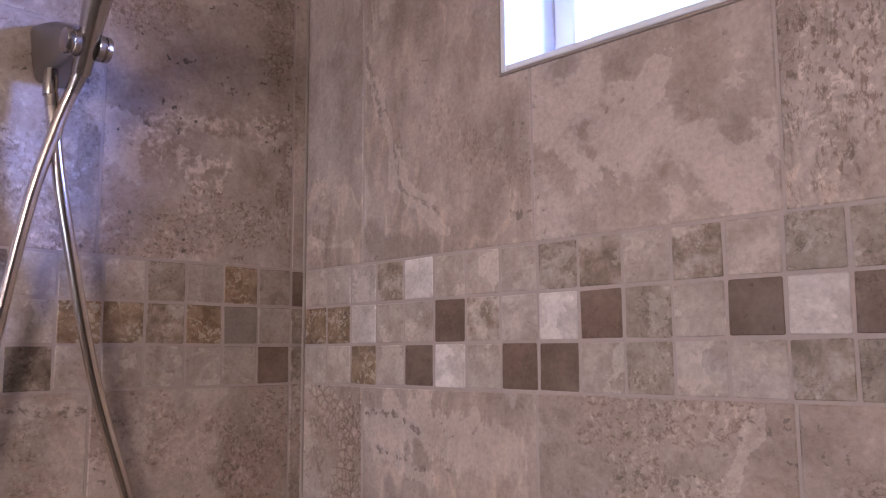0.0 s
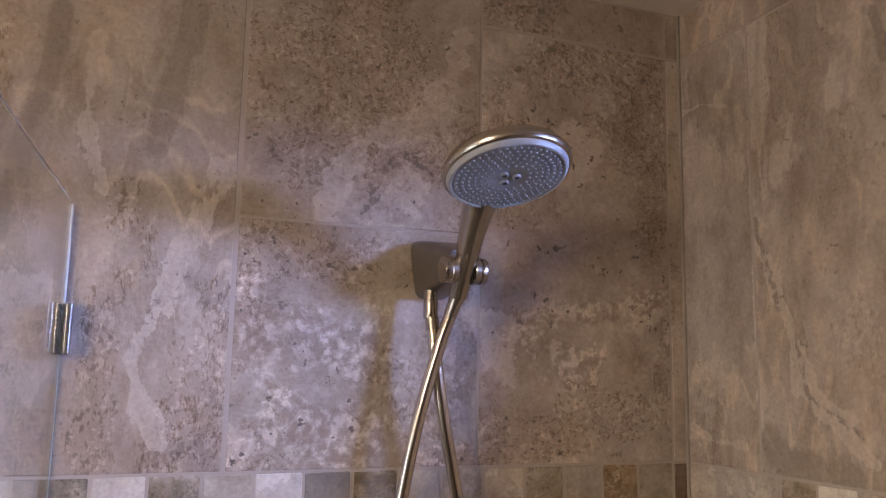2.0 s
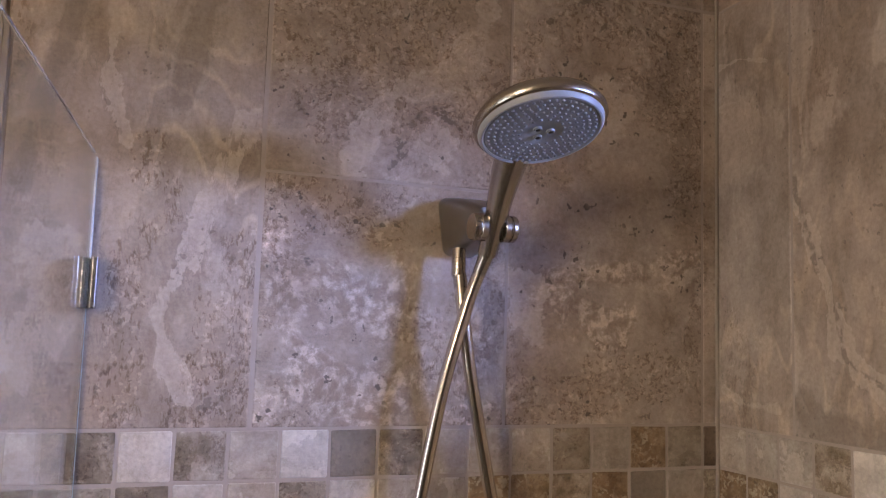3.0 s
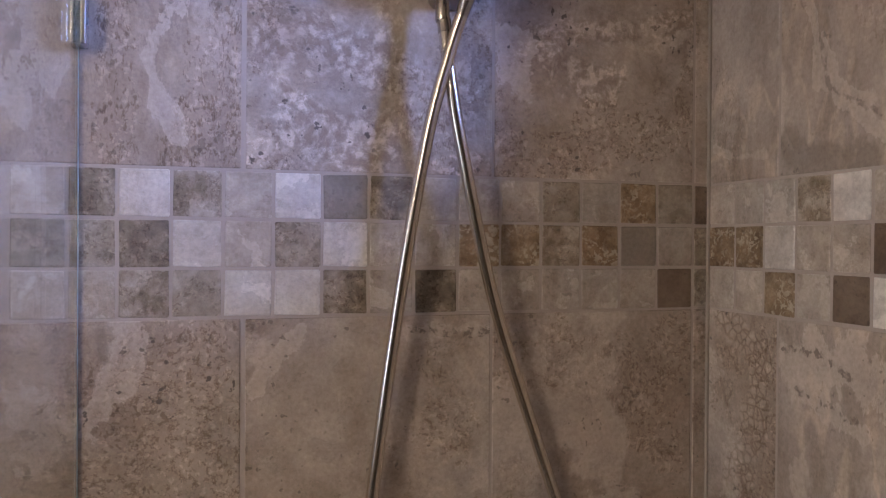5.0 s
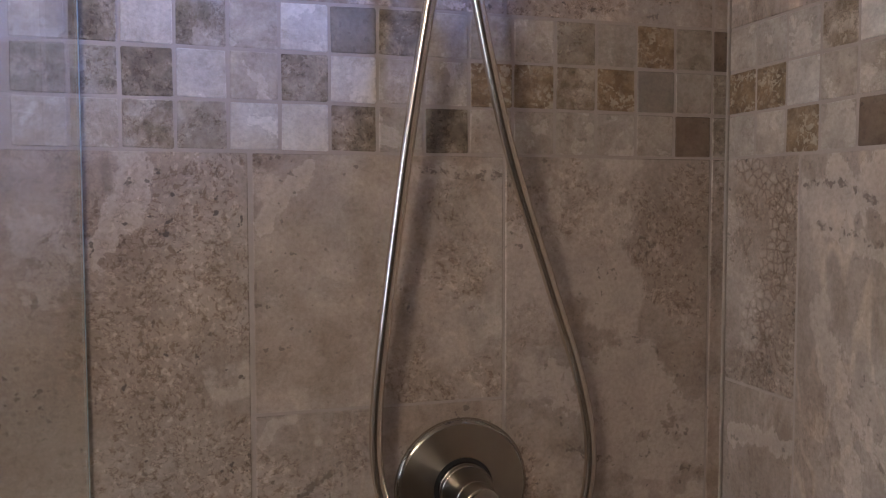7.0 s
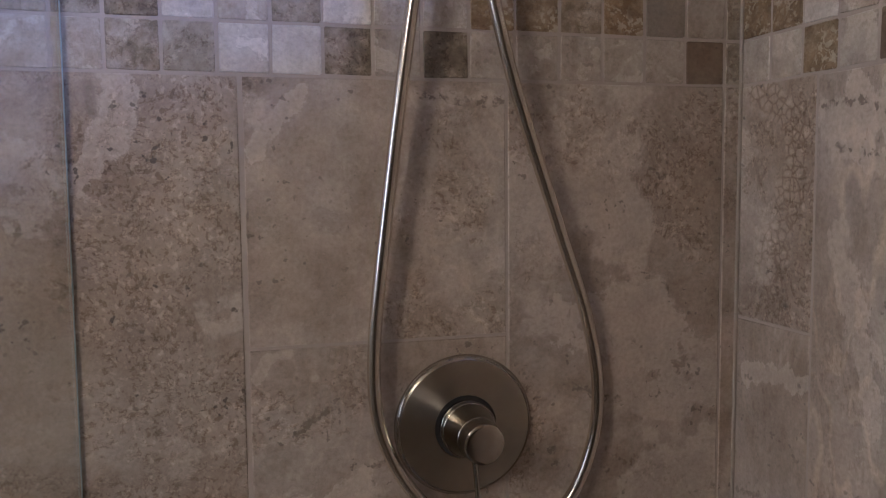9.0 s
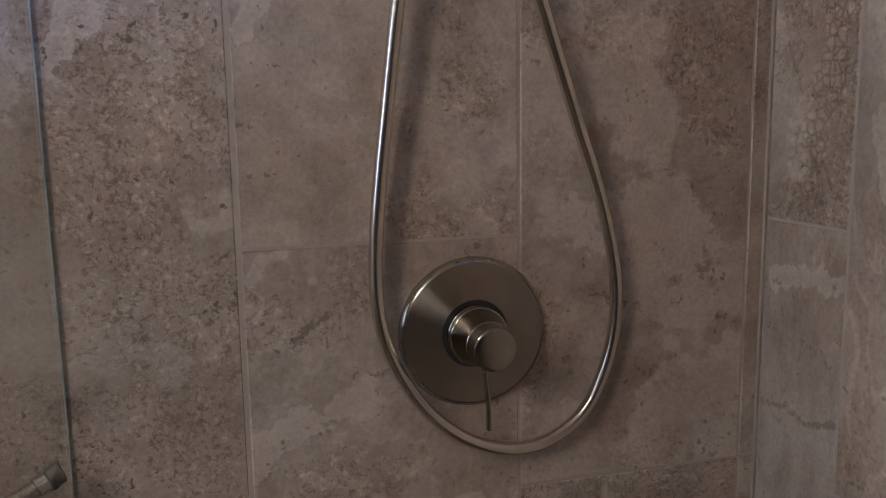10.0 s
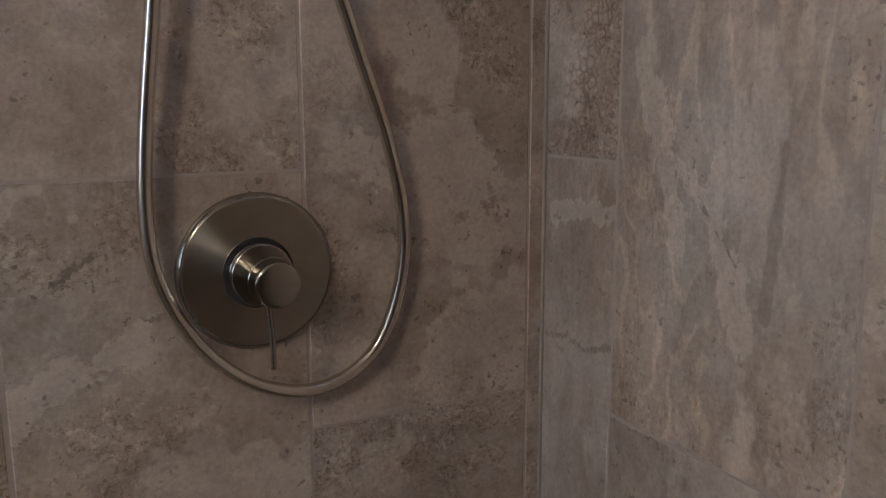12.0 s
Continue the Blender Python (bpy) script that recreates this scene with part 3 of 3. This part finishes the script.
CLAMP = Vector((-0.383, -0.100, 1.962))
bracket = thing("shower_bracket", (-0.385, 0, 1.97), "brushed nickel wall bracket holding the hand shower", "shower bracket")
rings = [rounded_rect(-0.385, 1.972, w, h, r, y) for w, h, r, y in
         ((0.060, 0.070, 0.010, -0.0005), (0.062, 0.072, 0.012, -0.006), (0.057, 0.066, 0.012, -0.030), (0.048, 0.056, 0.012, -0.055), (0.036, 0.040, 0.012, -0.076), (0.026, 0.030, 0.010, -0.090))]
world_part("body", add_rings(bmesh.new(), rings), SHADED_NICKEL, bracket, "tapered satin nickel block", True)
for side in (-1, 1):
    m = facing(CLAMP + Vector((side * 0.010, 0, 0)), (side, 0, 0))
    world_part("jaw", lathe([(0.006, 0), (0.0150, 0.0), (0.0157, 0.001), (0.0157, 0.007), (0.0140, 0.0085), (0.0140, 0.0095)], m, 40), NICKEL, bracket, "", True)
    m = facing(CLAMP + Vector((side * 0.0195, 0, 0)), (side, 0, 0))
    world_part("end_cap", lathe([(0.0135, 0), (0.0154, 0.0005), (0.0154, 0.005), (0.0144, 0.0066), (0.010, 0.0072), (0.001, 0.0074)], m, 40), NICKEL, bracket, "bright round end cap", True)
outlet = world_part("outlet", lathe([(0.0080, 0), (0.0080, 0.012), (0.0086, 0.0125), (0.0086, 0.031), (0.0080, 0.033)], facing((-0.401, -0.043, 1.942), (-0.05, -0.12, -1)), 32), NICKEL, bracket, "hose outlet nipple", True)

FACE_AT = Vector((-0.390, -0.231, 2.044))
DOWN = Vector((0.030, -0.34, -0.937)).normalized()
head_pose = facing(FACE_AT, DOWN)
hand_shower = thing("hand_shower", (-0.383, -0.1, 1.95), "brushed nickel hand shower with a round grey spray face", "hand shower")
grip = smooth_path([(-0.3795, -0.078, 1.936), (-0.382, -0.100, 1.962), (-0.386, -0.128, 1.996), (-0.389, -0.156, 2.026), (-0.391, -0.186, 2.054), (-0.391, -0.216, 2.066)], 8)
world_part("handle", sweep(grip, lambda u: (0.0114 + 0.0096 * min(1, max(0, (u - 0.15) / 0.6)) ** 1.2) * (1 - 0.45 * max(0, (u - 0.78) / 0.22)), 28), NICKEL, hand_shower, "tapering satin nickel handle", True)
shell = world_part("head_shell", lathe([(0.002, -0.031), (0.020, -0.0305), (0.040, -0.028), (0.054, -0.0235), (0.0630, -0.0175), (0.0672, -0.0105), (0.0672, -0.0065), (0.0655, -0.0035), (0.0630, -0.0025), (0.0620, -0.004)], head_pose, 72), NICKEL, hand_shower, "rounded satin nickel rim", True)
world_part("pale_ring", lathe([(0.0630, -0.005), (0.0630, -0.0022), (0.0622, 0.0003), (0.0605, 0.0026), (0.0590, 0.0030), (0.0575, 0.0018), (0.0575, -0.004)], head_pose, 72), PALE_RING, hand_shower, "pale grey ring round the face", True)
world_part("spray_face", lathe([(0.0575, -0.003), (0.0575, 0.0012), (0.0565, 0.0020), (0.030, 0.0026), (0.016, 0.0028), (0.015, 0.0022), (0.001, 0.0022)], head_pose, 72), GREY_FACE, hand_shower, "grey plastic spray face", True)
for count, radius in ((48, 0.0535), (42, 0.0472), (36, 0.0410), (29, 0.0348), (23, 0.0286), (17, 0.0224)):
    bm = bmesh.new()
    for i in range(count):
        a = math.tau * (i + 0.37 * (count % 5)) / count
        spot = head_pose @ Matrix.Translation((radius * math.cos(a), radius * math.sin(a), 0.002))
        rings = [[spot @ Vector((r * math.cos(math.tau * k / 8), r * math.sin(math.tau * k / 8), h)) for k in range(8)] for r, h in ((0.0017, 0), (0.0016, 0.0010), (0.0010, 0.0017))]
        add_rings(bm, rings)
    world_part("nozzle_ring", bm, RUBBER, hand_shower, "", True)
for i in range(3):
    a = math.tau * (i / 3 + 0.08)
    spot = head_pose @ Matrix.Translation((0.0085 * math.cos(a), 0.0085 * math.sin(a), 0.0015))
    jet = world_part("jet", lathe([(0.0044, 0), (0.0044, 0.0022), (0.0036, 0.0030), (0.0024, 0.0026), (0.0022, 0.0012)], spot, 20), RUBBER, hand_shower, "", True)
    under(jet, part("jet_hole", lathe([(0.0024, 0.0013), (0.0024, 0.0027), (0.001, 0.0028)], spot, 12), RECESS_SHADE, jet)).matrix_parent_inverse = Matrix()
drip_at = head_pose @ Vector((0.0, 0.0, 0.003)) + Vector((0.012, 0.053, -0.0185))
world_part("water_drop", lathe([(0.0006, 0.004), (0.0010, 0.0), (0.0017, -0.006), (0.0016, -0.0085), (0.0006, -0.0100)], Matrix.Translation(drip_at), 12), PANE, hand_shower, "clear drop of water", True)

HOSE = [(-0.3795, -0.080, 1.938), (-0.386, -0.070, 1.912), (-0.398, -0.062, 1.870), (-0.421, -0.054, 1.775), (-0.447, -0.042, 1.610),
        (-0.472, -0.030, 1.410), (-0.487, -0.023, 1.265), (-0.486, -0.025, 1.180), (-0.468, -0.030, 1.121), (-0.433, -0.028, 1.068),
        (-0.388, -0.026, 1.032), (-0.335, -0.022, 1.014), (-0.284, -0.020, 1.022), (-0.241, -0.018, 1.055), (-0.214, -0.018, 1.120),
        (-0.208, -0.018, 1.195), (-0.228, -0.022, 1.288), (-0.269, -0.029, 1.400), (-0.333, -0.042, 1.578), (-0.380, -0.053, 1.765),
        (-0.397, -0.054, 1.860), (-0.401, -0.047, 1.912)]
hose = thing("shower_hose", (-0.345, -0.02, 1.01), "shiny nickel shower hose hanging in a long loop", "shower hose")
hose_path = smooth_path(HOSE, 14)
world_part("tube", sweep(hose_path, 0.0077, 20), NICKEL_HOSE, hose, "", True)
world_part("nut", sweep(hose_path[:16], lambda u: 0.0094 - 0.0018 * u, 24), NICKEL, hose, "slim conical hose nut", True)
world_part("ferrule", sweep(hose_path[-6:], 0.0082, 24), NICKEL, hose, "short hose ferrule", True)

# ---------------------------------------------------------------- valve
VALVE = (-0.376, 0, 1.150)
valve = thing("shower_valve", VALVE, "brushed nickel shower valve with round plate and lever", "shower valve")
out = facing((0, 0, 0), (0, -1, 0))
plate = part("escutcheon", lathe([(0.0802, 0.004), (0.0802, 0.0091), (0.0796, 0.0096), (0.0780, 0.0097), (0.060, 0.0107), (0.0390, 0.0118), (0.0382, 0.0112)], out, 96), NICKEL_PLATE, valve, "wide round turned nickel plate", True)
part("rim", lathe([(0.0800, -0.001), (0.0850, -0.001), (0.0858, 0.0005), (0.0858, 0.0028), (0.0851, 0.0042), (0.0812, 0.0086), (0.0804, 0.0090), (0.0803, 0.006)], out, 96), VALVE_NICKEL, valve, "bright bevelled rim", True)
# nearly flush ring; the gap's shade is only its colour
part("collar", lathe([(0.0382, 0.006), (0.0382, 0.0112), (0.0372, 0.0116), (0.0325, 0.0116), (0.0325, 0.006)], out, 56), RECESS_SHADE, valve, "near-black ring for the shade in the gap behind the hub", True)
hub = part("hub", lathe([(0.0322, 0.012), (0.0336, 0.013), (0.0336, 0.0185), (0.0328, 0.0192), (0.0328, 0.0205), (0.0338, 0.0212), (0.0338, 0.0262), (0.0330, 0.0275), (0.0322, 0.0280), (0.0250, 0.0600), (0.0244, 0.0606)], out, 64), VALVE_NICKEL, valve, "satin nickel tapered hub", True)
part("cap", lathe([(0.0238, 0.0600), (0.0246, 0.0607), (0.0250, 0.0620), (0.0250, 0.0640), (0.0242, 0.0662), (0.0238, 0.0800), (0.0232, 0.0822), (0.0214, 0.0838), (0.0190, 0.0843), (0.001, 0.0845)], out, 64), VALVE_NICKEL, valve, "", True)
lever_path = smooth_path([(-0.0090, -0.073, -0.016), (-0.0084, -0.0765, -0.034), (-0.0078, -0.0795, -0.052), (-0.0079, -0.0820, -0.068), (-0.0086, -0.0838, -0.085)], 8)
part("lever", sweep(lever_path, lambda u: 0.0044 - 0.0012 * u, 14, 0.80), VALVE_NICKEL, valve, "thin downward lever", True)

# ---------------------------------------------------------------- glass panel, clip, bar
panel = thing("shower_glass", (-0.8055, -0.004, 0), "frameless clear glass shower panel with a greenish edge", "shower panel")
panel.rotation_euler = (0, 0, -0.070)
bpy.context.view_layer.update()
sheet = part("pane", box((-0.004, -1.0, 0.02), (0.004, -0.003, 2.021), 0.0008, 1), PANE, panel)
sheet.visible_shadow = False
part("edge_seal", box((-0.0018, -0.003, 0.02), (0.0018, 0.0035, 1.857), 0.0006, 1), DULL_SEAL, panel, "silicone seal along the wall, in the dimmer tint")
part("edge_seal", box((-0.0040, -0.005, 1.911), (0.0042, 0.0035, 2.018), 0.0014, 3), LIT_SEAL, panel, "silicone seal over the clip, whitened for the window's reflection")
clip = thing("glass_clip", (-0.804, 0, 1.884), "polished chrome wall clip on the glass panel", "glass clip")
part("plate", box((-0.0108, -0.026, -0.027), (-0.0050, -0.002, 0.027), 0.0013), CLIP_CHROME, clip)
part("plate", box((0.0050, -0.026, -0.027), (0.0108, -0.002, 0.027), 0.0013), CLIP_CHROME, clip)
part("wall_flange", box((-0.0108, -0.0018, -0.027), (0.0108, 0.0005, 0.027), 0.0006, 1), CLIP_CHROME, clip)
part("screw", lathe([(0.004, 0), (0.004, 0.001), (0.002, 0.0012)], facing((0.0108, -0.015, 0), (1, 0, 0)), 16), SHADED_NICKEL, clip)

bar = thing("towel_bar", (-0.804, -0.047, 1.060), "brushed nickel bar fixed to the outside of the glass", "towel bar")
along = facing((0, 0, 0), (-1, -0.55, -0.42))
part("tube", lathe([(0.0082, 0.030), (0.0090, 0.031), (0.0090, 0.30), (0.0082, 0.301)], along, 32), NICKEL, bar, "", True)
part("collar", lathe([(0.0086, 0.019), (0.0108, 0.0195), (0.0108, 0.030), (0.0088, 0.0305)], along, 32), CHROME, bar, "polished collar", True)
part("end_cap", lathe([(0.001, 0.0), (0.0110, 0.0003), (0.0122, 0.002), (0.0122, 0.010), (0.0114, 0.018), (0.0094, 0.0195)], along, 32), SHADED_NICKEL, bar, "rounded end cap", True)


# ---------------------------------------------------------------- tiles
TH = 0.0065


def tile_mesh(outline, bevel, rng, wobble):
    """A tile with eased, slightly uneven edges from its outline (local x across, z up, anticlockwise); its face at y = 0."""
    pts = [Vector(p) + Vector((rng.uniform(-wobble, wobble), rng.uniform(-wobble, wobble))) for p in outline]
    n = len(pts)
    inner = []
    for i in range(n):
        d0, d1 = (pts[i] - pts[i - 1]).normalized(), (pts[(i + 1) % n] - pts[i]).normalized()
        n0, n1 = Vector((-d0.y, d0.x)), Vector((-d1.y, d1.x))
        inner.append(pts[i] + (n0 + n1) * (bevel / (1 + n0.dot(n1))))
    rings = [[Vector((p.x, TH, p.y)) for p in pts], [Vector((p.x, bevel * 0.8, p.y)) for p in pts], [Vector((p.x, 0, p.y)) for p in inner]]
    bm = add_rings(bmesh.new(), rings)
    bmesh.ops.recalc_face_normals(bm, faces=bm.faces)
    me = bpy.data.meshes.new("tile")
    bm.to_mesh(me)
    bm.free()
    return me


def rect(w, h, joint, c=0.0012):
    """A rectangle with its joint taken off and its corners nipped, anticlockwise."""
    w, h = w / 2 - joint / 2, h / 2 - joint / 2
    return [(w - c, h), (-w + c, h), (-w, h - c), (-w, -h + c), (-w + c, -h), (w - c, -h), (w, -h + c), (w, h - c)]


def lay(me, name, parent, side, u, z, mat, rng, lift=0.0003):
    """Puts a piece at u metres from the corner on the north ('A') or east ('B') wall."""
    ob = new(name, me)
    ob.parent = parent
    d = rng.uniform(-lift, lift)
    ob.matrix_basis = pose(-u, d, z) if side == "A" else pose(d, -u, z, 0, 0, -90)
    ob.material_slots[0].link = "OBJECT"
    ob.material_slots[0].material = mat
    return ob


rng = random.Random(7)
# large tiles: columns from the corner, each with its own cross joints
COLUMNS = {
    "A": [((0.0, SLIVER), (0.957, 2.31), "cccccc"), ((SLIVER, 0.3195), (0.957, 2.310), "pcpcpc"), ((0.3195, 0.6265), (0.66, 1.2565, 2.022), "cccpp"), ((0.6285, TILE_END), (0.36, 0.960, 2.31), "pppvv")],
    "B": [((0.0, 0.140), (0.66, 1.262, 2.31), "cwpwwc"), ((0.140, 0.450), (0.36, 0.965, 2.31), "cwwwwc"), ((0.450, 0.742), (0.66, 1.260, 2.022), "cccccc"), ((0.742, 1.045), (0.36, 0.965, 2.31), "cvcvcc"), ((1.045, 1.35), (0.66, 1.26, 2.022), "cccccc"), ((1.35, 1.50), (0.36, 0.965, 2.31), "cccccc")],
}
for side, wall in (("A", wall_north), ("B", wall_east)):
    for (u0, u1), joints, kinds in COLUMNS[side]:
        levels = sorted({-0.05, BAND, BAND_TOP, CEILING, *joints})
        spans = [(a, b) for a, b in zip(levels, levels[1:]) if a != BAND]
        for k, (a, b) in enumerate(spans):
            kind = tile_stone(side, kinds[min(k, len(kinds) - 1)], u0, u1, a, b)
            h0, h1, s0, s1 = -WINDOW_Y[1], -WINDOW_Y[0], WINDOW_Z[0], WINDOW_Z[1]
            cu, cz, g = (u0 + u1) / 2, (a + b) / 2, 0.0015
            w, h = (u1 - u0) / 2 - g, (b - a) / 2 - g
            if side == "B" and u1 > h0 and u0 < h1 and b > s0 and a < s1:   # cut round the window
                if u0 < h0 or u1 > h1:
                    hx = h0 - cu - g if u0 < h0 else h1 - cu + g
                    sign = 1 if u0 < h0 else -1
                    lo, hi = s0 - cz - g, min(s1 - cz + g, h)
                    pts = [(-sign * w, -h), (sign * w, -h), (sign * w, lo), (hx, lo)] + ([(hx, hi), (sign * w, hi)] if hi < h - 0.01 else []) + [(sign * w if hi < h - 0.01 else hx, h), (-sign * w, h)]
                    shapes = [(pts if sign > 0 else pts[::-1], cu, cz)]
                else:
                    shapes = [(rect(u1 - u0, z1 - z0, 2 * g), cu, (z0 + z1) / 2) for z0, z1 in ((a, s0), (s1, b)) if z1 - z0 > 0.012]
            else:
                shapes = [(rect(u1 - u0, b - a, 2 * g), cu, cz)]
            for pts, pu, pz in shapes:
                if side == "A":   # the north wall runs the other way
                    pts = [(-x, z) for x, z in pts][::-1]
                me = tile_mesh(pts, 0.0013, rng, 0.0003)
                me.materials.append(kind)
                lay(me, "tile", wall, side, pu, pz, kind, rng)

# mosaic band, top, middle and bottom row, from the corner outwards
ROWS = {
    "A": ("dmblmlllkgLlsLkll", "mlgbsbbllLklLkmmd", "mdlllllklkLLmslll"),
    "B": ("lllsLlllmslslmmlmlsmlglmls", "bbLlldslLdmldLdlmslgmlLmsl", "llbldLlddlmllsmldlmslLmgsl"),
}
blanks = []
for i in range(8):
    me = tile_mesh(rect(PITCH, PITCH, 0.0040, 0.0014), 0.0009, rng, 0.0006)
    me.materials.append(MOSAIC["l"])
    blanks.append(me)
half = tile_mesh(rect(SLIVER, PITCH, 0.0044, 0.0012), 0.0009, rng, 0.0004)
half.materials.append(MOSAIC["l"])
for side, wall in (("A", wall_north), ("B", wall_east)):
    start = SLIVER if side == "A" else 0.0
    for row, letters in enumerate(ROWS[side]):
        z = BAND + (2.5 - row) * PITCH
        for i, letter in enumerate(letters):
            if side == "A":
                u, me = (SLIVER / 2, half) if i == 0 else (start + (i - 0.5) * PITCH, rng.choice(blanks))
                if u + PITCH / 2 > TILE_END + 0.02:
                    continue
                if u + PITCH / 2 > TILE_END:
                    u = TILE_END - PITCH / 2 + 0.001
            else:
                u, me = start + (i + 0.5) * PITCH, rng.choice(blanks)
            lay(me, "mosaic_tile", wall, side, u, z, MOSAIC[letter], rng, 0.0005)
